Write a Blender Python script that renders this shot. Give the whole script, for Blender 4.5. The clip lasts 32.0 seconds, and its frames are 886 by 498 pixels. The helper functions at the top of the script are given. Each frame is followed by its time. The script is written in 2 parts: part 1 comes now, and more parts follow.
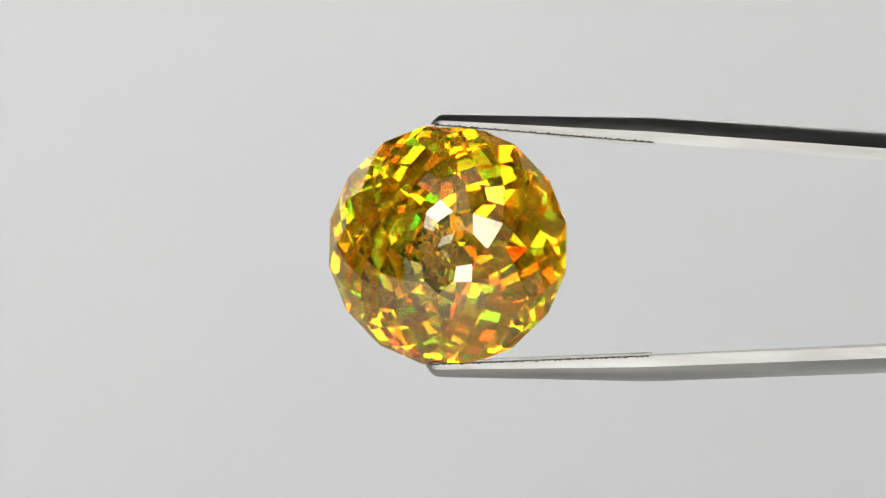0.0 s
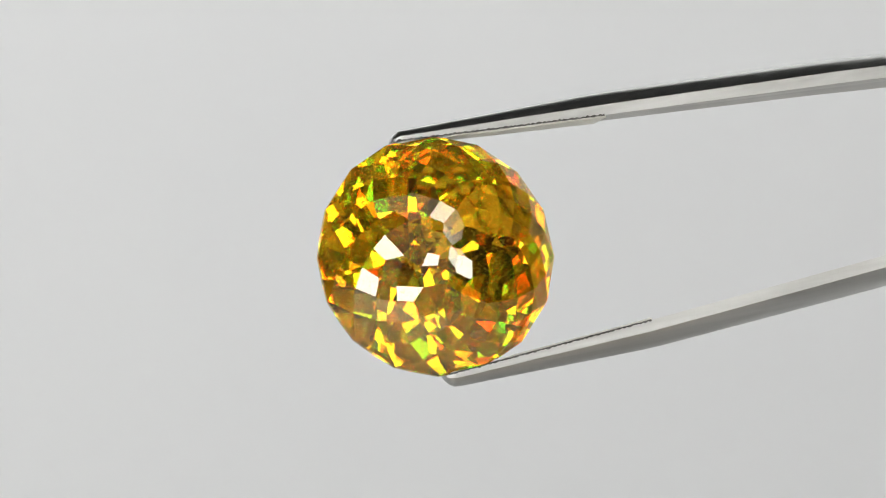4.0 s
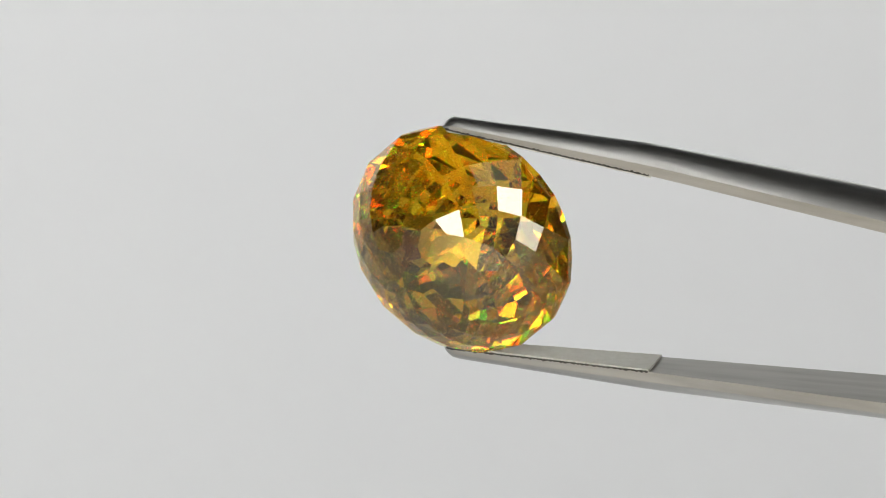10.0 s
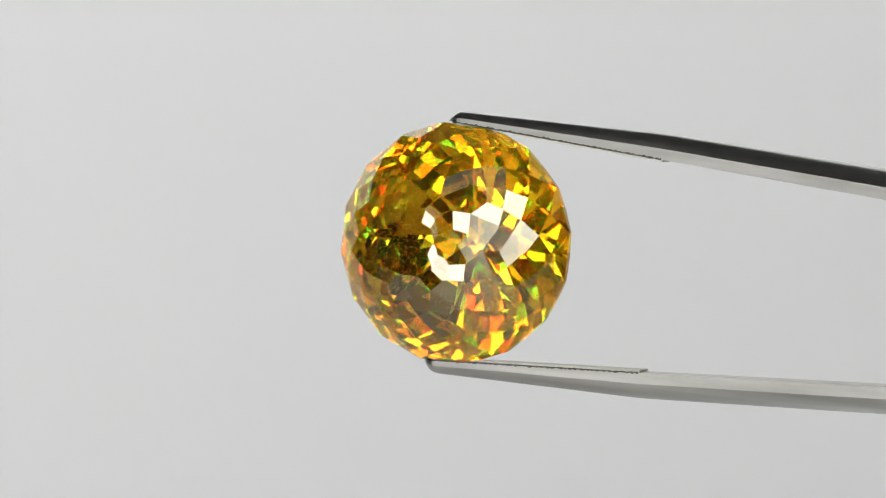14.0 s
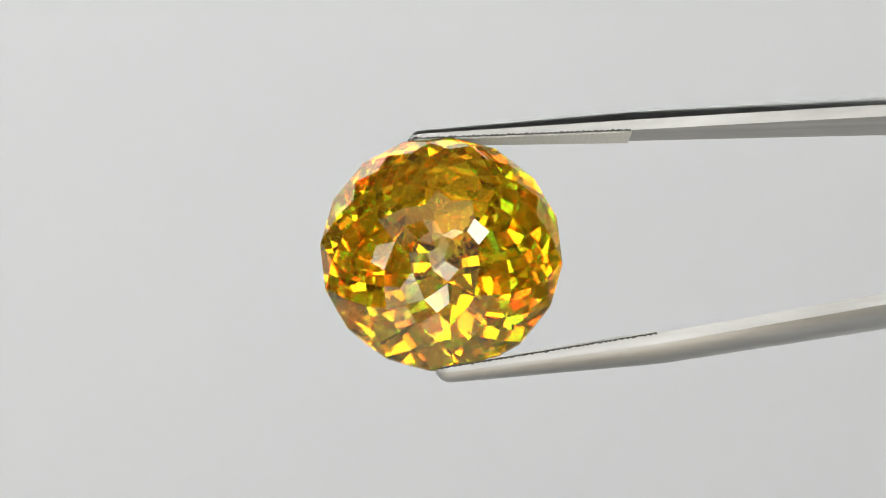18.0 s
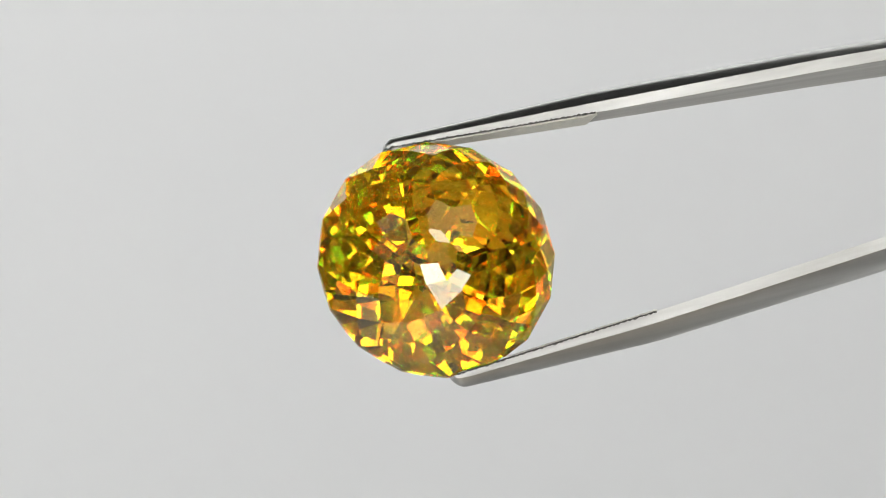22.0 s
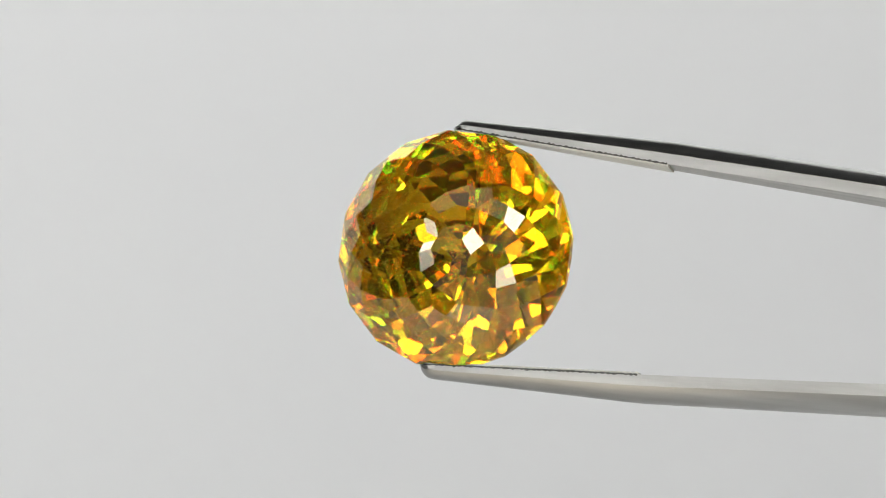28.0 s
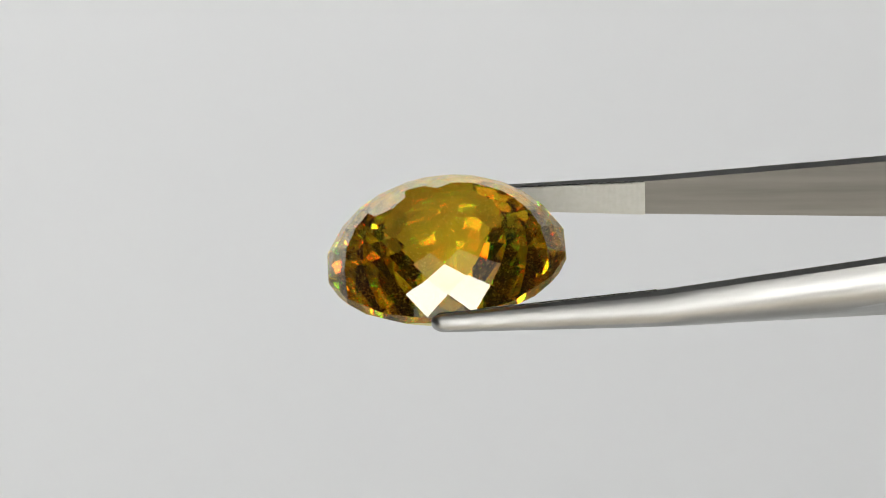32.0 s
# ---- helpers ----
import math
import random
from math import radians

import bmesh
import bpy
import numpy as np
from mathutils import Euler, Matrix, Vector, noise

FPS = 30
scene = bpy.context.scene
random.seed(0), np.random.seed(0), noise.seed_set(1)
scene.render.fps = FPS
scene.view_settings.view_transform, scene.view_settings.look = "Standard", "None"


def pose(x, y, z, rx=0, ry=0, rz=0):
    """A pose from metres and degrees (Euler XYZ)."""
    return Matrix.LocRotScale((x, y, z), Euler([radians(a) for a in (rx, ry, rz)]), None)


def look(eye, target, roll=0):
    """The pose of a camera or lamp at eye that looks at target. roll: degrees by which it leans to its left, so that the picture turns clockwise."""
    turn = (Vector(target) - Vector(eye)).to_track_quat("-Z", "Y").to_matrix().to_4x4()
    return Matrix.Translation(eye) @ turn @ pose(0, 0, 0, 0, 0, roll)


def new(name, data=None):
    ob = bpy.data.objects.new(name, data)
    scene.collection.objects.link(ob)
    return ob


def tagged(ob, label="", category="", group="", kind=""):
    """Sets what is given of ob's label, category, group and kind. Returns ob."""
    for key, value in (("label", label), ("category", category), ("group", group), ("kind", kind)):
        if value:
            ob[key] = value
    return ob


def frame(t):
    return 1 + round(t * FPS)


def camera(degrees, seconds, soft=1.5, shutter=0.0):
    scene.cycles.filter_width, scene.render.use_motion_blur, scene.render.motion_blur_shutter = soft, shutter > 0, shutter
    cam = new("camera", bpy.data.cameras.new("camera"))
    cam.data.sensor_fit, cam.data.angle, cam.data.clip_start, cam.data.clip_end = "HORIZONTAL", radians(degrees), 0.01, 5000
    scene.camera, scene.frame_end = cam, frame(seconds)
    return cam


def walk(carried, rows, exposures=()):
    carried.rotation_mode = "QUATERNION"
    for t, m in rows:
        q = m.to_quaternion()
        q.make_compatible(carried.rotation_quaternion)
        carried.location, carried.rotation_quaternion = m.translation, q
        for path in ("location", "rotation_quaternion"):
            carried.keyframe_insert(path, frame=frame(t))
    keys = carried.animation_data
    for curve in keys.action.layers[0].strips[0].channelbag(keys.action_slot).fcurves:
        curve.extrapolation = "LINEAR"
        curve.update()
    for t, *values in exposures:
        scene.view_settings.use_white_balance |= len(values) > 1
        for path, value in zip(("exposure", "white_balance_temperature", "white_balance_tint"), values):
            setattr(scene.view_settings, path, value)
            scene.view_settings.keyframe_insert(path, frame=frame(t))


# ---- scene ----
# A faceted gem, 16 mm across, held in steel tweezers before a grey paper sweep. Gem-sized lengths below are
# written in units of U (1/418 of the gem's width).
U = 0.0000383
REST = Vector((0.0, 0.0, 0.95))          # where the gem rests, before the paper
cam = camera(6.902, 32.0, soft=1.0)
EYE = pose(0, -13000 * U, REST.z, 90, 0, 0)
walk(cam, [(0, EYE), (32.0, EYE)])
scene.cycles.max_bounces = 24
scene.cycles.glossy_bounces = 20
scene.cycles.transmission_bounces = 20

# ---- light ----
scene.world = bpy.data.worlds.new("world")
scene.world.use_nodes = True
scene.world.node_tree.nodes["Background"].inputs[0].default_value = (0.9, 0.95, 1.0, 1)
scene.world.node_tree.nodes["Background"].inputs[1].default_value = 0.02
scene.view_settings.exposure = 0.0


def area_lamp(name, place, target, wide, high, watts, colour=(1, 1, 1)):
    lamp = bpy.data.lights.new(name, "AREA")
    lamp.shape, lamp.size, lamp.size_y, lamp.energy, lamp.color = "RECTANGLE", wide, high, watts, colour
    ob = new(name, lamp)
    ob.matrix_world = look(place, target)
    return ob


# added unseen, faced away from the gem: brings the paper up to its grey
area_lamp("backdrop_lamp", (-0.20, 0.03, REST.z + 0.36), (-0.20, 1.0, REST.z + 0.36), 0.60, 0.12, 3.25, (0.964, 0.985, 0.990))
# unseen fill added low over the table, so the arms' undersides reflect it bright
area_lamp("table_lamp", (-0.14, -0.31, REST.z - 0.03), (-0.14, -0.31, 0.7), 0.50, 0.08, 0.85, (1.0, 0.97, 0.92))
# dim white fill lamps added out of view round the lens, one above it
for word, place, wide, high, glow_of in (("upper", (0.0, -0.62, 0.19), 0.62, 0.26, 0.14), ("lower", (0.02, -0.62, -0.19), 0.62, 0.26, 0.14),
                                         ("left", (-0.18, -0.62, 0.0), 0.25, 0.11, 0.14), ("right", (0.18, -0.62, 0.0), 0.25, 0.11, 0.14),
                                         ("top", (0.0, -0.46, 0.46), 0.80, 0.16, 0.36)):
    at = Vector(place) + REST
    area_lamp("diffuser_" + word, at, REST, wide, high, glow_of * math.pi * wide * high, (1.0, 0.985, 0.96))


# ---- materials ----
def material(name, rough=0.5, metal=0.0, colour=(0.8, 0.8, 0.8)):
    m = bpy.data.materials.new(name)
    m.use_nodes = True
    p = m.node_tree.nodes["Principled BSDF"]
    p.inputs["Base Color"].default_value = (*colour, 1)
    p.inputs["Roughness"].default_value, p.inputs["Metallic"].default_value = rough, metal
    return m, m.node_tree.nodes, m.node_tree.links, p


def noise_node(nodes, links, scale, detail=4, stretch=(1, 1, 1)):
    co, mp, nz = nodes.new("ShaderNodeTexCoord"), nodes.new("ShaderNodeMapping"), nodes.new("ShaderNodeTexNoise")
    mp.inputs["Scale"].default_value = stretch
    nz.inputs["Scale"].default_value, nz.inputs["Detail"].default_value = scale, detail
    links.new(co.outputs["Object"], mp.inputs["Vector"])
    links.new(mp.outputs["Vector"], nz.inputs["Vector"])
    return nz


def ramp(nodes, links, source, low, high, a=0.3, b=0.7):
    r = nodes.new("ShaderNodeValToRGB")
    r.color_ramp.elements[0].position, r.color_ramp.elements[1].position = a, b
    r.color_ramp.elements[0].color, r.color_ramp.elements[1].color = (*low, 1), (*high, 1)
    links.new(source, r.inputs["Fac"])
    return r


def bump(nodes, links, height, into, strength, distance):
    b = nodes.new("ShaderNodeBump")
    b.inputs["Strength"].default_value, b.inputs["Distance"].default_value = strength, distance
    links.new(height, b.inputs["Height"])
    links.new(b.outputs["Normal"], into)


def surface(name, low, high, scale, rough=0.8, metal=0.0, relief=0.0, distance=0.0005, stretch=(1, 1, 1)):
    m, nodes, links, p = material(name, rough, metal)
    nz = noise_node(nodes, links, scale, 6, stretch)
    links.new(ramp(nodes, links, nz.outputs["Fac"], low, high).outputs["Color"], p.inputs["Base Color"])
    if relief:
        fine = noise_node(nodes, links, scale * 9, 3, stretch)
        bump(nodes, links, fine.outputs["Fac"], p.inputs["Normal"], relief, distance)
    return m


def gem_material(name, bands, inner=(1, 1, 1), soft=0.0):
    """Sphalerite-like crystal: strong refraction, and bands of colour that each bend by an index of their own."""
    m = bpy.data.materials.new(name)
    m.use_nodes = True
    nodes, links = m.node_tree.nodes, m.node_tree.links
    nodes.remove(nodes["Principled BSDF"])
    fr, gl, mx = (nodes.new("ShaderNode" + k) for k in ("Fresnel", "BsdfGlossy", "MixShader"))
    fr.inputs["IOR"].default_value = 2.37
    gl.inputs["Roughness"].default_value = 0.0
    gl.inputs["Color"].default_value = (*inner, 1)
    last = None
    for tint, ior in bands:
        rf = nodes.new("ShaderNodeBsdfRefraction")
        rf.inputs["IOR"].default_value, rf.inputs["Roughness"].default_value = ior, 0.0
        rf.inputs["Color"].default_value = (*tint, 1)
        if last is None:
            last = rf
        else:
            ad = nodes.new("ShaderNodeAddShader")
            links.new(last.outputs[0], ad.inputs[0])
            links.new(rf.outputs[0], ad.inputs[1])
            last = ad
    links.new(fr.outputs[0], mx.inputs[0])
    links.new(last.outputs[0], mx.inputs[1])
    if soft:
        # fine dust in the crystal spreads part of what the back facets reflect
        g2, ms = nodes.new("ShaderNodeBsdfGlossy"), nodes.new("ShaderNodeMixShader")
        g2.inputs["Color"].default_value, g2.inputs["Roughness"].default_value = (*inner, 1), 0.14
        ms.inputs[0].default_value = soft
        links.new(gl.outputs[0], ms.inputs[1])
        links.new(g2.outputs[0], ms.inputs[2])
        gl = ms
    links.new(gl.outputs[0], mx.inputs[2])
    links.new(mx.outputs[0], nodes["Material Output"].inputs["Surface"])
    return m


GEM_CROWN = gem_material("gem_crown", (((0.565, 0.03, 0.0), 2.333), ((0.41, 0.34, 0.085), 2.368), ((0.02, 0.385, 0.08), 2.406)), (0.99, 0.96, 0.80))
GEM_BACK = gem_material("gem_back", (((0.86, 0.70, 0.12), 2.37),), (0.96, 0.91, 0.53), 0.18)
STEEL = surface("brushed_steel", (0.56, 0.555, 0.53), (0.73, 0.725, 0.70), 1100, 0.31, 1.0, 0.30, 0.00002, (0.035, 1, 1))
SATIN = surface("satin_steel", (0.40, 0.385, 0.35), (0.54, 0.525, 0.485), 1100, 0.34, 1.0, 0.35, 0.00002, (0.035, 1, 1))
PAD = surface("sandblasted_steel", (0.86, 0.85, 0.77), (0.92, 0.91, 0.84), 2500, 0.5, 0.1, 0.25, 0.00003)
SEAM = surface("worn_dark_steel", (0.06, 0.06, 0.055), (0.22, 0.21, 0.19), 6000, 0.5, 0.6)
PAPER = surface("grey_paper", (0.70, 0.70, 0.70), (0.73, 0.73, 0.725), 9, 0.9, 0.0, 0.05, 0.0003)
WALL = surface("studio_wall", (0.05, 0.05, 0.05), (0.065, 0.065, 0.063), 6, 0.9, 0.0, 0.05, 0.001)
CEILING = surface("studio_ceiling", (0.12, 0.12, 0.122), (0.15, 0.15, 0.15), 5, 0.9, 0.0, 0.05, 0.001)
SPECK = surface("golden_speck", (0.85, 0.72, 0.35), (0.95, 0.88, 0.6), 4000, 0.5, 0.0)
FLOOR = surface("studio_floor", (0.16, 0.14, 0.12), (0.21, 0.19, 0.165), 8, 0.7, 0.0, 0.05, 0.001)
TABLE = surface("table_top", (0.60, 0.545, 0.45), (0.68, 0.625, 0.53), 14, 0.6, 0.0, 0.05, 0.0005, (0.2, 1, 1))


# ---- mesh helpers ----
def mesh_object(name, verts, faces, mat, parent=None, label="", smooth=0.0):
    me = bpy.data.meshes.new(name)
    me.from_pydata([tuple(v) for v in verts], [], faces)
    me.materials.append(mat)
    me.update()
    if smooth:
        me.shade_smooth()
        me.set_sharp_from_angle(angle=radians(smooth))
    ob = new(name, me)
    if parent is not None:
        ob.parent = parent
    if label:
        tagged(ob, label)
    return ob


def slab(name, lo, hi, mat, edge=0.004):
    bm = bmesh.new()
    bmesh.ops.create_cube(bm, size=1.0)
    for v in bm.verts:
        v.co = Vector([lo[i] + (v.co[i] + 0.5) * (hi[i] - lo[i]) for i in range(3)])
    if edge:
        bmesh.ops.bevel(bm, geom=bm.edges[:], offset=edge, segments=2, affect="EDGES")
    me = bpy.data.meshes.new(name)
    bm.to_mesh(me)
    bm.free()
    me.materials.append(mat)
    return new(name, me)


# ---- the place ----
def structure(ob, label):
    return tagged(ob, label, ob.name.split("_")[0], kind="structure")


def room():
    structure(slab("floor", (-1.0, -1.1, -0.1), (1.0, 1.0, 0.0), FLOOR, 0), "plain brown-grey studio floor")
    structure(slab("ceiling", (-1.0, -1.1, 2.2), (1.0, 1.0, 2.3), CEILING, 0), "plain grey studio ceiling")
    structure(slab("wall_north", (-1.1, 1.0, 0.0), (1.1, 1.1, 2.2), WALL, 0), "plain grey studio wall")
    structure(slab("wall_south", (-1.1, -1.2, 0.0), (1.1, -1.1, 2.2), WALL, 0), "plain grey studio wall")
    structure(slab("wall_west", (-1.1, -1.1, 0.0), (-1.0, 1.0, 2.2), WALL, 0), "plain grey studio wall")
    structure(slab("wall_east", (1.0, -1.1, 0.0), (1.1, 1.0, 2.2), WALL, 0), "plain grey studio wall")


def table():
    ob = new("table")
    top = slab("tabletop", (-0.75, -0.38, 0.715), (0.75, 0.75, 0.745), TABLE)
    top.parent = ob
    for x in (-0.68, 0.68):
        for y in (-0.32, 0.68):
            leg = slab("leg", (x - 0.025, y - 0.025, 0.0), (x + 0.025, y + 0.025, 0.715), TABLE)
            leg.parent = ob
    tagged(ob, "pale wooden table under the grey paper sweep", "table")


def paper_sweep():
    """A sheet of grey paper that lies on the table and curves up behind the gem."""
    line = [(-0.12, 0.747), (-0.02, 0.747), (0.10, 0.747)]
    for i in range(1, 13):
        a = radians(90 * i / 12)
        line.append((0.10 + 0.25 * math.sin(a), 0.747 + 0.25 * (1 - math.cos(a))))
    line += [(0.35, 1.05), (0.35, 1.18), (0.35, 1.3)]
    verts, faces = [], []
    for k, (y, z) in enumerate(line):
        a, b = line[max(k - 1, 0)], line[min(k + 1, len(line) - 1)]
        n = Vector((0, -(b[1] - a[1]), b[0] - a[0])).normalized() * 0.0006
        for x in (-0.74, 0.74):
            verts += [(x, y, z), (x, y - n.y, z - n.z)]
    for k in range(len(line) - 1):
        i = 4 * k
        faces += [(i, i + 2, i + 6, i + 4), (i + 1, i + 5, i + 7, i + 3), (i, i + 4, i + 5, i + 1), (i + 2, i + 3, i + 7, i + 6)]
    faces += [(0, 1, 3, 2), (len(verts) - 4, len(verts) - 2, len(verts) - 1, len(verts) - 3)]
    ob = mesh_object("backdrop", verts, faces, PAPER, None, "", 40)
    tagged(ob, "seamless pale grey paper backdrop sweep", "backdrop", kind="structure")


def glow(name, strength, colour):
    """A diffused lamp face: brightest in its middle, fading towards its rim."""
    m, nodes, links, p = material(name)
    co, mp, gr = nodes.new("ShaderNodeTexCoord"), nodes.new("ShaderNodeMapping"), nodes.new("ShaderNodeTexGradient")
    gr.gradient_type = "SPHERICAL"
    mp.inputs["Location"].default_value, mp.inputs["Scale"].default_value = (-1, 0, -1), (2, 0, 2)
    links.new(co.outputs["Generated"], mp.inputs["Vector"])
    links.new(mp.outputs["Vector"], gr.inputs["Vector"])
    fade = ramp(nodes, links, gr.outputs["Fac"], (0.04 * strength,) * 3, (strength,) * 3, 0.0, 0.5)
    fade.color_ramp.interpolation = "EASE"
    p.inputs["Emission Color"].default_value = (*colour, 1)
    links.new(fade.outputs["Color"], p.inputs["Emission Strength"])
    return m


LED_BRIGHT = glow("led_bright", 6.7, (1.0, 0.99, 0.97))
LED_SOFT = glow("led_soft", 3.6, (1.0, 0.98, 0.94))
BLACK = surface("black_plastic", (0.02, 0.02, 0.02), (0.03, 0.03, 0.03), 40, 0.6, 0.0, 0.05, 0.0003)
WHITE = surface("white_plastic", (0.74, 0.74, 0.73), (0.80, 0.80, 0.79), 40, 0.5, 0.0, 0.05, 0.0003)


def ring_light():
    """Round diffused LED heads on two hoops round the lens: the source of the white glints on the stone."""
    ob = new("ring_light")
    ob.location = (0, -0.56, REST.z)
    # how far round, how far off the lens's axis (both in degrees), the panel's breadth and its brightness
    inner = ((342, 9, 10, 1), (33, 17, 9, 1), (80, 17, 10, 1), (98, 7, 6, 0), (130, 23, 9, 1), (159, 25, 6, 1), (174, 9, 6, 0), (197, 17, 6, 1),
             (218, 31, 9, 1), (250, 15, 10, 1), (335, 21, 7, 0))
    outer = ((14, 33, 10, 1), (40, 38, 6, 0), (54, 39, 10, 1), (69, 36, 6, 0), (83, 34, 6, 0), (97, 34, 9, 1), (141, 44, 7, 1), (163, 41, 9, 1),
             (199, 39, 9, 1), (225, 45, 7, 0), (295, 31, 10, 1), (333, 35, 6, 0), (349, 32, 6, 0))
    for k, (around, off, wide, bright) in enumerate(inner + outer):
        a, radius, half = radians(around), 0.56 * math.tan(radians(off)), 0.31 * radians(wide) / math.cos(radians(off)) ** 1.5
        mid = Vector((math.cos(a) * radius, 0.002 * (k % 5), math.sin(a) * radius))
        disc = [mid + Vector((math.cos(math.pi * i / 12), 0, math.sin(math.pi * i / 12))) * half for i in range(24)]
        verts = disc + [v + Vector((0, -0.0015, 0)) for v in disc]
        faces = [tuple(range(24)), tuple(range(47, 23, -1))] + [(i, i + 24, (i + 1) % 24 + 24, (i + 1) % 24) for i in range(24)]
        mesh_object("lamp_head", verts, faces, LED_BRIGHT if bright else LED_SOFT, ob)
    for r, h in ((0.18, 0.003), (0.39, 0.003)):
        verts, faces, n = [], [], 40
        for k in range(n):
            a = 2 * math.pi * k / n
            for rr, y in ((r - h, -0.009), (r + h, -0.009), (r + h, -0.018), (r - h, -0.018)):
                verts.append((rr * math.cos(a), y, rr * math.sin(a)))
        for k in range(n):
            for i in range(4):
                faces.append((4 * k + i, 4 * k + (i + 1) % 4, 4 * ((k + 1) % n) + (i + 1) % 4, 4 * ((k + 1) % n) + i))
        mesh_object("hoop", verts, faces, WHITE, ob)
    pole = slab("pole", (-0.008, -0.05, -REST.z), (0.008, -0.034, -0.38), BLACK, 0.002)
    pole.parent = ob
    foot = slab("foot", (-0.12, -0.16, -REST.z), (0.12, 0.06, -REST.z + 0.015), BLACK, 0.004)
    foot.parent = ob
    tagged(ob, "round LED light with bright white lamp heads on a black stand", "ring light")


# ---- the gem ----
def clip(poly, n, d):
    """The part of a polygon on the inner side of the plane n.x = d."""
    out = []
    for i, a in enumerate(poly):
        b = poly[(i + 1) % len(poly)]
        sa, sb = n.dot(a) - d, n.dot(b) - d
        if sa <= 0:
            out.append(a)
        if (sa < 0 < sb) or (sb < 0 < sa):
            out.append(a + (b - a) * (sa / (sa - sb)))
    return out


def cut_stone(planes):
    """Vertices and faces of the convex stone that the facet planes leave."""
    verts, faces, index = [], [], {}
    for i, (n, d) in enumerate(planes):
        u = n.orthogonal().normalized()
        w = n.cross(u)
        poly = [n * d + u * a * 900 + w * b * 900 for a, b in ((-1, -1), (1, -1), (1, 1), (-1, 1))]
        for j, (m, e) in enumerate(planes):
            if j != i and poly:
                poly = clip(poly, m, e)
        face = []
        for p in poly:
            key = tuple(round(c / 0.05) for c in p)
            if key not in index:
                index[key] = len(verts)
                verts.append(p)
            if index[key] not in face:
                face.append(index[key])
        if len(face) > 2:
            faces.append(face)
    return verts, faces


def facet_planes():
    rng = random.Random(4)
    planes = []

    def ring(count, phase, r, z, slope, wobble=0.12):
        for k in range(count):
            a = 2 * math.pi * (k + phase) / count + radians(rng.uniform(-0.3, 0.3))
            s = slope + radians(rng.uniform(-wobble, wobble))
            n = Vector((math.sin(s) * math.cos(a), math.sin(s) * math.sin(a), math.cos(s)))
            planes.append((n, n.dot(Vector((r * math.cos(a), r * math.sin(a), z))) + rng.uniform(-0.15, 0.15)))

    # crown: ten rows of kite-shaped facets, eightfold in the middle, sixteenfold outwards: how many, the turn,
    # a point that the facet passes through (out from the axis, height) and its slope in degrees
    for count, phase, r, z, slope in ((8, 0.0, 0.0, 125.0, 4.84), (8, 0.5, 24.0, 123.1, 6.39), (8, 0.0, 43.0, 121.4, 9.32),
                                      (8, 0.5, 65.8, 118.4, 17.82), (16, 0.5, 82.45, 114.6, 21.48), (16, 0.0, 115.9, 102.3, 27.99),
                                      (16, 0.5, 132.1, 95.1, 34.70), (16, 0.0, 153.1, 82.6, 43.16), (16, 0.5, 174.2, 65.9, 54.05),
                                      (16, 0.0, 192.9, 45.2, 63.98)):
        ring(count, phase, r, z, radians(slope))
    # girdle
    for k in range(16):
        a = 2 * math.pi * k / 16
        planes.append((Vector((math.cos(a), math.sin(a), 0)), 209.5 + rng.uniform(-0.8, 0.8)))
    # pavilion: a steeper row under the girdle, then eight mains down to the culet
    z, r = 0.0, 212.0
    for count, phase, inner, slope in ((16, 0.5, 140.0, 35.0), (8, 0.5, 0.0, 32.0)):
        ring(count, phase, r, z, math.pi - radians(slope))
        z -= math.tan(radians(slope)) * (r - inner)
        r = inner
    return planes


def inclusions(parent, turn):
    """Tiny golden crystals and specks inside the stone, denser on one side."""
    rng = random.Random(11)
    verts, faces = [], []
    while len(faces) < 4 * 1800:
        a, r = rng.uniform(0, 2 * math.pi), 190 * math.sqrt(rng.random())
        z = rng.uniform(-0.62 * (205 - r), 0.5 * (200 - r) + 12)
        if rng.random() > 0.35 + 0.65 * (math.cos(a - 2.6) > 0):
            continue
        c, size = Vector((r * math.cos(a), r * math.sin(a), z)), 0.5 + 1.9 * rng.random() ** 3
        spin = Euler([rng.uniform(0, 6) for _ in range(3)]).to_matrix()
        k = len(verts)
        verts += [turn @ (c + spin @ Vector(v) * size) for v in ((1, 0, -0.5), (-0.6, 0.8, -0.5), (-0.6, -0.8, -0.5), (0, 0, 0.9))]
        faces += [(k, k + 2, k + 1), (k, k + 1, k + 3), (k + 1, k + 2, k + 3), (k + 2, k, k + 3)]
    tagged(mesh_object("inclusions", verts, faces, SPECK, parent, "tiny golden specks inside the stone"), kind="stuff")


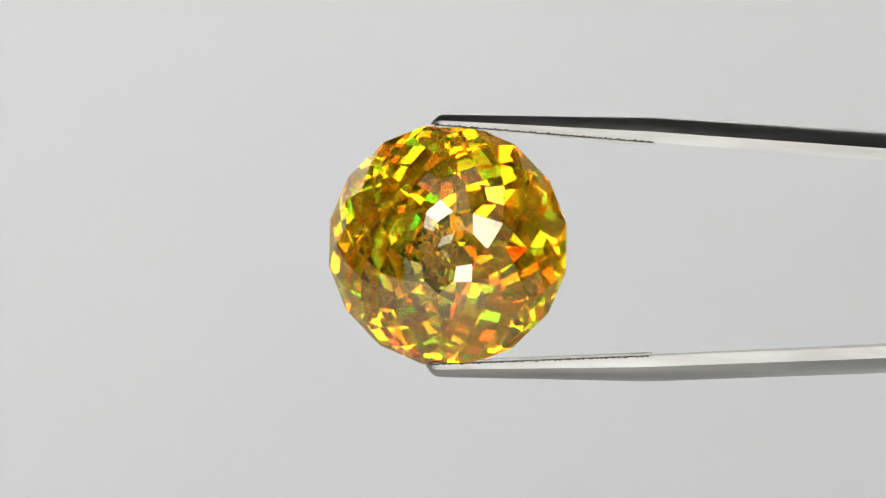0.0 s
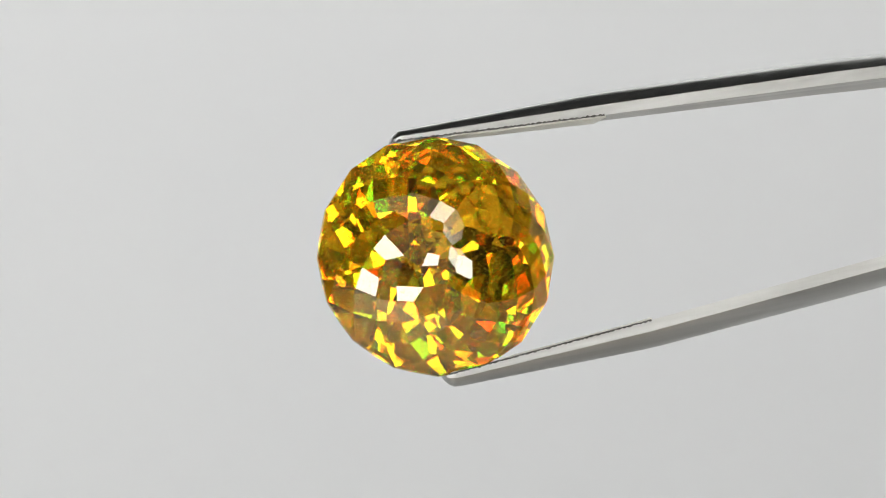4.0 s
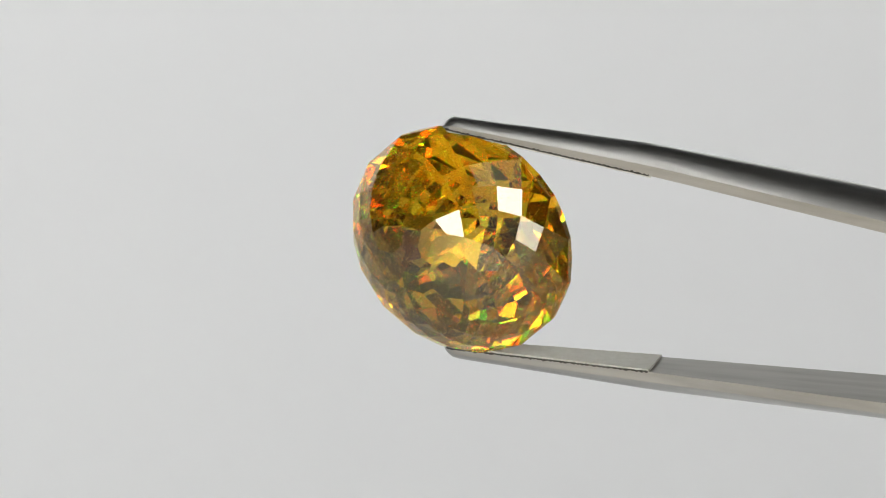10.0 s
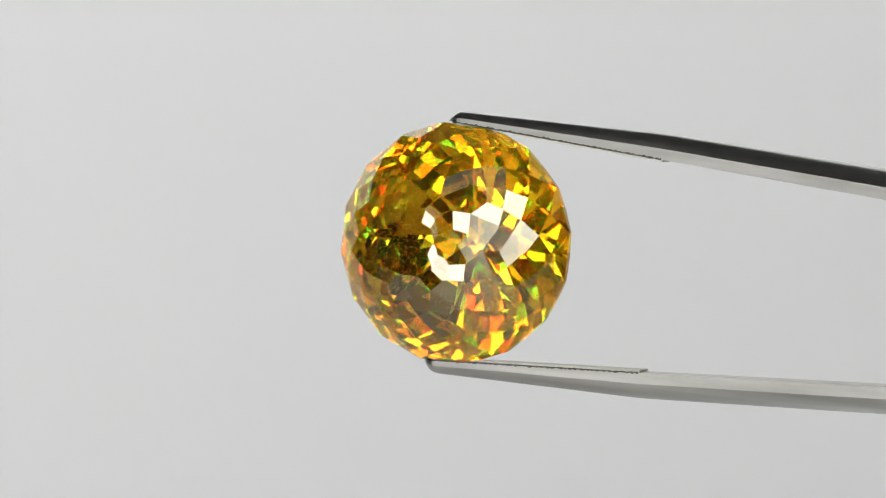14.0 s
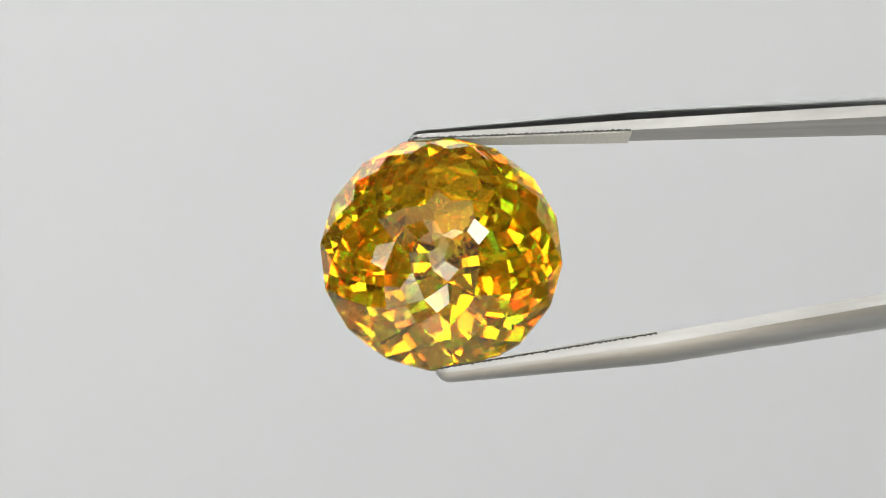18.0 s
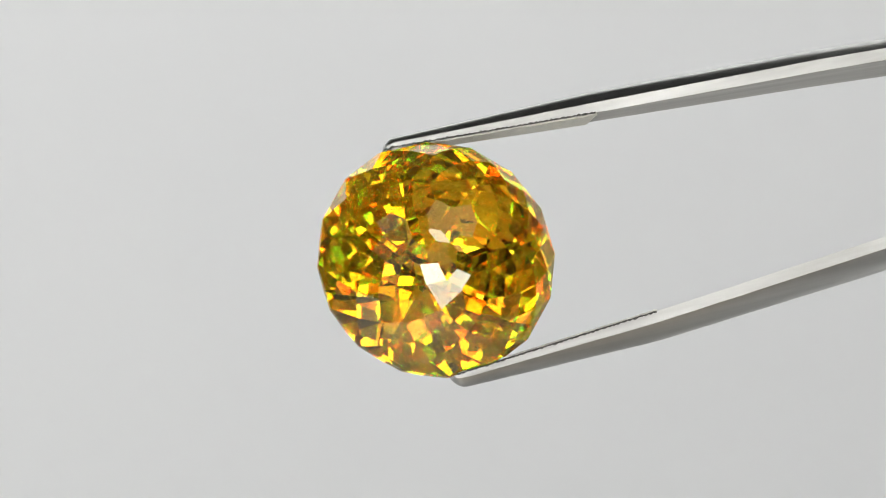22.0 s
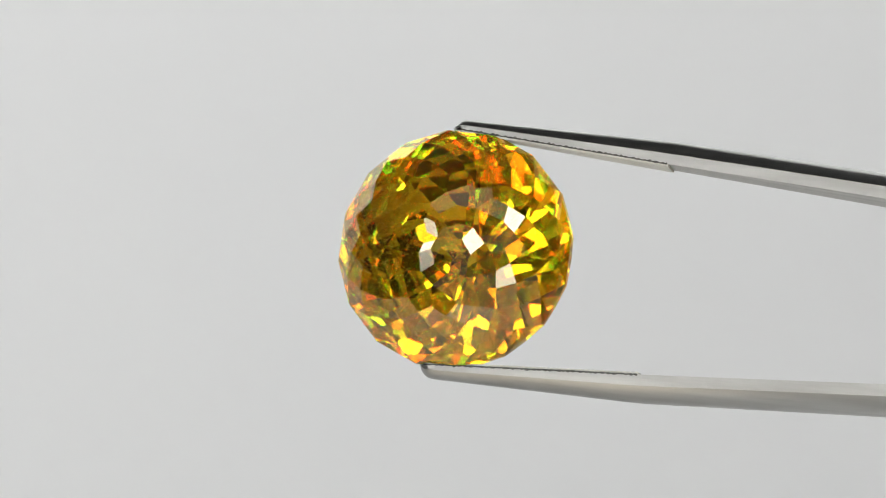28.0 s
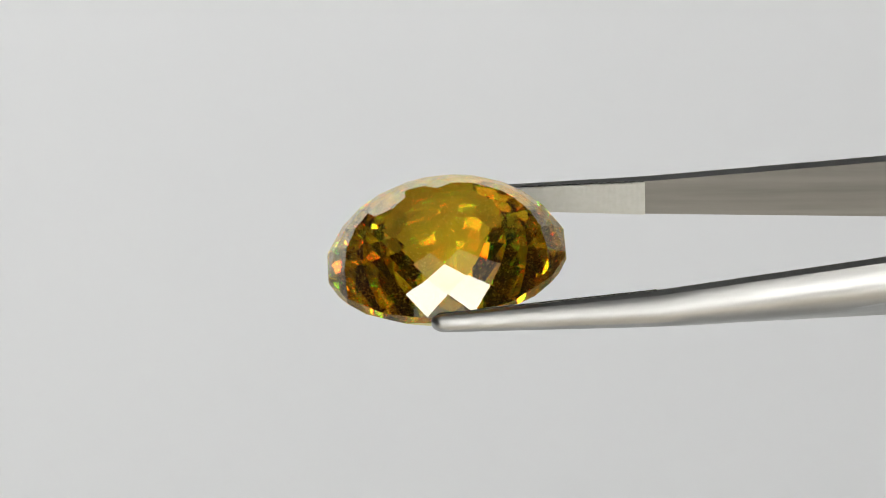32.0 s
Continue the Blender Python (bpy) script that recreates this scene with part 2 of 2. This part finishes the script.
def gem():
    ob = new("faceted_gem")
    verts, faces = cut_stone(facet_planes())
    # the stone's axis is its own z: turn it to face the lens (-y)
    turn = Matrix.Translation((5 * U, 0, -U)) @ Matrix.Rotation(radians(-4.5), 4, "Z") @ Matrix.Rotation(radians(90), 4, "X") @ Matrix.Scale(1.006 * U, 4)
    bm = bmesh.new()
    points = [bm.verts.new(v) for v in verts]
    for face in faces:
        bm.faces.new([points[i] for i in face])
    bmesh.ops.bevel(bm, geom=bm.edges[:], offset=0.6, segments=1, affect="EDGES", clamp_overlap=True)
    bm.transform(turn)
    data = bpy.data.meshes.new("cut_stone")
    bm.to_mesh(data)
    bm.free()
    data.materials.append(GEM_CROWN)
    stone = new("cut_stone", data)
    stone.parent = ob
    stone.data.materials.append(GEM_BACK)
    for face in stone.data.polygons:
        face.material_index = 1 if face.normal.y > 0.1 else 0
    inclusions(ob, turn)
    tagged(ob, "round domed yellow gem with green and orange fire held in tweezers", "gem")
    return ob


# ---- the tweezers ----
def table_value(x, rows):
    for (a, b), (c, d) in zip(rows, rows[1:]):
        if x <= c:
            return b + (d - b) * max(0.0, (x - a) / (c - a))
    return rows[-1][1]


INNER = ((-30, 212.4), (-24, 212), (367, 188), (800, 163), (2000, 78), (3200, 0), (3400, 0))
THICK = ((-30, 3), (-26, 9), (-20, 14), (-12, 18), (367, 41), (800, 47), (2000, 47), (3400, 40))
WIDE = ((-30, 14), (-26, 24), (-14, 34), (367, 67), (800, 114), (1600, 200), (2600, 230), (3400, 150))


def depth(x):
    """How far behind the stone's middle the middle of an arm lies."""
    return 1.0 - 0.03 * max(0.0, min(x, 1500) - 367)


def arm_section(x, side):
    z0, h, w = table_value(x, INNER), table_value(x, THICK), table_value(x, WIDE)
    if side > 0:
        h *= 1.10
    else:                                            # the lower arm is a little thicker at its tip and bends in behind it
        h += table_value(x, ((-30, 0), (-20, 4), (0, 6), (367, 6), (800, 3), (3400, 3)))
        z0 -= table_value(x, ((-30, 0), (367, 0), (800, 3.5), (3400, 3.5)))
    g = table_value(x, ((-24, 0.0), (367, 0.0), (800, 0.95), (3400, 0.95)))
    pts = [(-w / 2, z0), (-w / 2, z0 + h * 0.42)]
    # rounded on the near side of the back, with a flat bevel that widens on the far side
    for u in (-0.97, -0.85, -0.65, -0.4, -0.15):
        pts.append((u * w / 2, z0 + h * (0.42 + 0.58 * (1 - abs(u) ** 2.3))))
    for k in (0.15, 0.55, 1.0):
        u = 0.97 * k * (1 - g) + 0.02
        pts.append((u * w / 2, z0 + h * (0.28 + 0.72 * (1 - abs(u) ** 2.3))))
    pts += [(w / 2, z0 + h * 0.28), (w / 2, z0)]
    return [Vector((x * U, (y + depth(x)) * U, side * z * U)) for y, z in pts]


def tweezers():
    ob = new("tweezers")
    xs = [-30, -28, -26, -23, -20, -16, -12, 0] + list(range(30, 800, 35)) + list(range(800, 3401, 130))
    for side in (1, -1):
        verts, faces, n = [], [], 12
        for x in xs:
            verts += arm_section(x, side)
        for i in range(len(xs) - 1):
            for k in range(n):
                q = (i * n + k, i * n + (k + 1) % n, (i + 1) * n + (k + 1) % n, (i + 1) * n + k)
                faces.append(q if side > 0 else q[::-1])
        cap = list(range(n))
        end = [(len(xs) - 1) * n + k for k in range(n)]
        faces += [cap[::-1] if side > 0 else cap, end if side > 0 else end[::-1]]
        arm = mesh_object("arm", verts, faces, STEEL, ob, "slim polished steel arm with a rounded back", 28)
        arm.data.materials.append(SATIN)             # the flat inner face is duller than the back
        for i in range(len(xs) - 1):
            arm.data.polygons[i * n + n - 1].material_index = 1
        grip_pad(ob, side)
    tagged(ob, "slim steel gem tweezers with serrated matte tips", "tweezers")
    return ob


def grip_pad(parent, side):
    """The serrated matte inner face of a tip."""
    nx, ny = 230, 6
    verts, faces = [], []
    for i in range(nx + 1):
        x = -20 + 387 * i / nx
        w = table_value(x, WIDE) * 0.985
        z0 = table_value(x, INNER)
        for j in range(ny + 1):
            edge = 0.6 if j == 0 else 0.1
            tooth = edge * (0.9 * math.sin(2 * math.pi * i / 6.0 + noise.noise(Vector((i * 0.09, j, side))) * 3) + 1.3 * noise.noise(Vector((i * 0.28, j * 0.9, side))))
            verts.append(Vector((x * U, (w * (j / ny - 0.5) + depth(x)) * U, side * (z0 - 4.2 + tooth) * U)))
        for j in (0, ny):
            verts.append(Vector((x * U, (w * (j / ny - 0.5) + depth(x)) * U, side * (z0 + 0.5) * U)))
    n = ny + 3
    for i in range(nx):
        ring = list(range(ny + 1)) + [ny + 2, ny + 1]
        for k in range(len(ring)):
            a, b = ring[k], ring[(k + 1) % len(ring)]
            q = (i * n + a, (i + 1) * n + a, (i + 1) * n + b, i * n + b)
            faces.append(q if side > 0 else q[::-1])
    for i in (0, nx):
        ring = [i * n + k for k in list(range(ny + 1)) + [ny + 2, ny + 1]]
        faces.append(ring if (i == 0) == (side > 0) else ring[::-1])
    pad = mesh_object("grip_pad", verts, faces, PAD, parent, "pale matte serrated grip face", 40)
    # the dark scalloped seam along the pad's near edge
    verts, faces, count = [], [], 300
    for i in range(count + 1):
        x = -23 + 388 * i / count
        z0, y = table_value(x, INNER), -table_value(x, WIDE) / 2 + depth(x)
        rise = 0.6 + 3.0 * abs(math.sin(math.pi * i / 8.0 + noise.noise(Vector((i * 0.06, 3, side))) * 2)) * (0.6 + 0.8 * noise.noise(Vector((i * 0.1, 7, side))))
        low = z0 - 1.1 + 0.9 * noise.noise(Vector((i * 0.15, 9, side)))
        for yy, z in ((y - 0.9, low), (y - 0.9, z0 + max(rise, 0.3)), (y + 1.5, z0 + max(rise, 0.3)), (y + 1.5, low)):
            verts.append(Vector((x * U, yy * U, side * z * U)))
    for i in range(count):
        for k in range(4):
            q = (4 * i + k, 4 * i + (k + 1) % 4, 4 * i + 4 + (k + 1) % 4, 4 * i + 4 + k)
            faces.append(q if side > 0 else q[::-1])
    faces += [(0, 1, 2, 3)[::-side], tuple(4 * count + k for k in range(4))[::side]]
    mesh_object("serrated_edge", verts, faces, SEAM, pad, "dark scalloped edge of the grip face", 30)


room()
table()
paper_sweep()
ring_light()
GEM_THING = gem()
TWEEZERS = tweezers()


def motions():
    """The hand that holds the tweezers turns and tips the stone: seconds, millimetres to the right and up, degrees about x, y and z."""
    held = (
        (0.0, 0.17, 0.30, 1.75, 1.14, -3.58),
        (0.5, -0.07, 0.09, -8.37, -0.05, 1.57),
        (1.0, -0.16, 0.07, -3.51, -1.92, 1.55),
        (1.5, -0.20, -0.04, -1.93, -3.70, 5.23),
        (2.0, -0.44, -0.10, -0.59, -5.47, 8.48),
        (2.5, -0.51, -0.08, 2.81, -7.07, 11.11),
        (3.0, -0.65, -0.36, -3.77, -8.89, 14.94),
        (3.5, -0.74, -0.52, -9.65, -10.21, 19.79),
        (5.5, -0.50, -0.47, -2.72, -9.51, 15.25),
        (6.0, -0.38, -0.20, 10.17, -7.80, 11.96),
        (6.5, -0.28, -0.12, 17.15, -6.43, 7.98),
        (7.0, -0.05, -0.12, 1.01, -3.19, 4.47),
        (7.5, 0.09, -0.06, -8.97, -0.07, -1.34),
        (8.0, 0.38, -0.07, -23.25, 3.59, -7.41),
        (8.5, 0.64, 0.05, -25.53, 7.39, -12.82),
        (9.0, 0.97, 0.33, -8.38, 8.32, -17.73),
        (9.5, 1.16, 0.45, 10.06, 8.27, -17.40),
        (10.0, 1.17, 0.76, 22.74, 8.14, -19.65),
        (10.5, 1.02, 0.55, 11.01, 7.89, -18.23),
        (11.0, 0.97, 0.34, -7.40, 8.60, -19.20),
        (11.5, 1.31, 0.41, -5.62, 10.84, -22.88),
        (12.0, 1.54, 0.55, 4.35, 11.98, -24.98),
        (12.5, 1.51, 0.62, 4.37, 11.86, -25.76),
        (13.0, 1.32, 0.50, -6.41, 10.68, -23.91),
        (13.5, 0.90, 0.35, -13.91, 8.59, -19.86),
        (14.0, 0.75, 0.48, 1.63, 6.58, -14.44),
        (14.5, 0.47, 0.26, -11.35, 4.73, -11.86),
        (16.5, -0.04, 0.09, 1.44, -2.32, 0.62),
        (17.0, -0.10, -0.11, -8.27, -2.51, 3.02),
        (17.5, -0.23, -0.25, -13.65, -3.85, 3.74),
        (18.0, -0.31, -0.35, -16.25, -4.99, 7.06),
        (18.5, -0.49, -0.26, -5.99, -6.26, 7.86),
        (19.0, -0.54, -0.45, -13.52, -7.02, 12.83),
        (19.5, -0.45, -0.32, -2.47, -7.56, 15.80),
        (20.0, -0.60, -0.27, 6.19, -8.61, 13.63),
        (20.5, -0.73, -0.23, 14.14, -9.38, 16.27),
        (21.0, -0.76, -0.44, 3.86, -10.73, 17.99),
        (21.5, -0.69, -0.59, -4.83, -11.84, 18.09),
        (22.0, -0.69, -0.76, -15.33, -12.32, 19.96),
        (22.5, -0.70, -0.87, -24.00, -12.55, 21.79),
        (23.0, -0.78, -1.05, -36.80, -12.80, 24.10),
        (23.5, -0.58, -1.23, -40.03, -12.83, 22.95),
        (24.0, -0.56, -0.99, -22.03, -12.09, 22.18),
        (24.5, -0.42, -0.72, -6.39, -11.01, 19.56),
        (25.0, -0.30, -0.33, 4.24, -7.78, 12.15),
        (25.5, -0.19, -0.11, -4.06, -4.97, 1.51),
        (26.0, -0.10, -0.17, -4.47, -3.16, 3.35),
        (26.5, 0.05, -0.14, -7.08, -1.04, 0.67),
        (28.5, 0.82, 0.19, -9.48, 7.12, -15.15),
        (29.0, 0.78, 0.37, -1.28, 7.37, -15.62),
        (29.5, 0.48, 0.21, -8.00, 4.88, -12.35),
        (30.0, 0.24, -0.01, -20.54, 2.81, -9.63),
        (30.5, 0.03, -0.06, -11.44, -0.23, -3.77),
        (31.0, -0.10, 0.03, -2.14, -1.89, 1.09),
        (31.5, -0.04, -0.41, -31.00, -1.82, -0.51),
        (32.0, 0.08, -0.68, -59.20, -2.26, 1.09),
    )
    for thing in (TWEEZERS, GEM_THING):
        walk(thing, [(t, pose(REST.x + x / 1000, REST.y, REST.z + z / 1000, rx, ry, rz)) for t, x, z, rx, ry, rz in held])


motions()
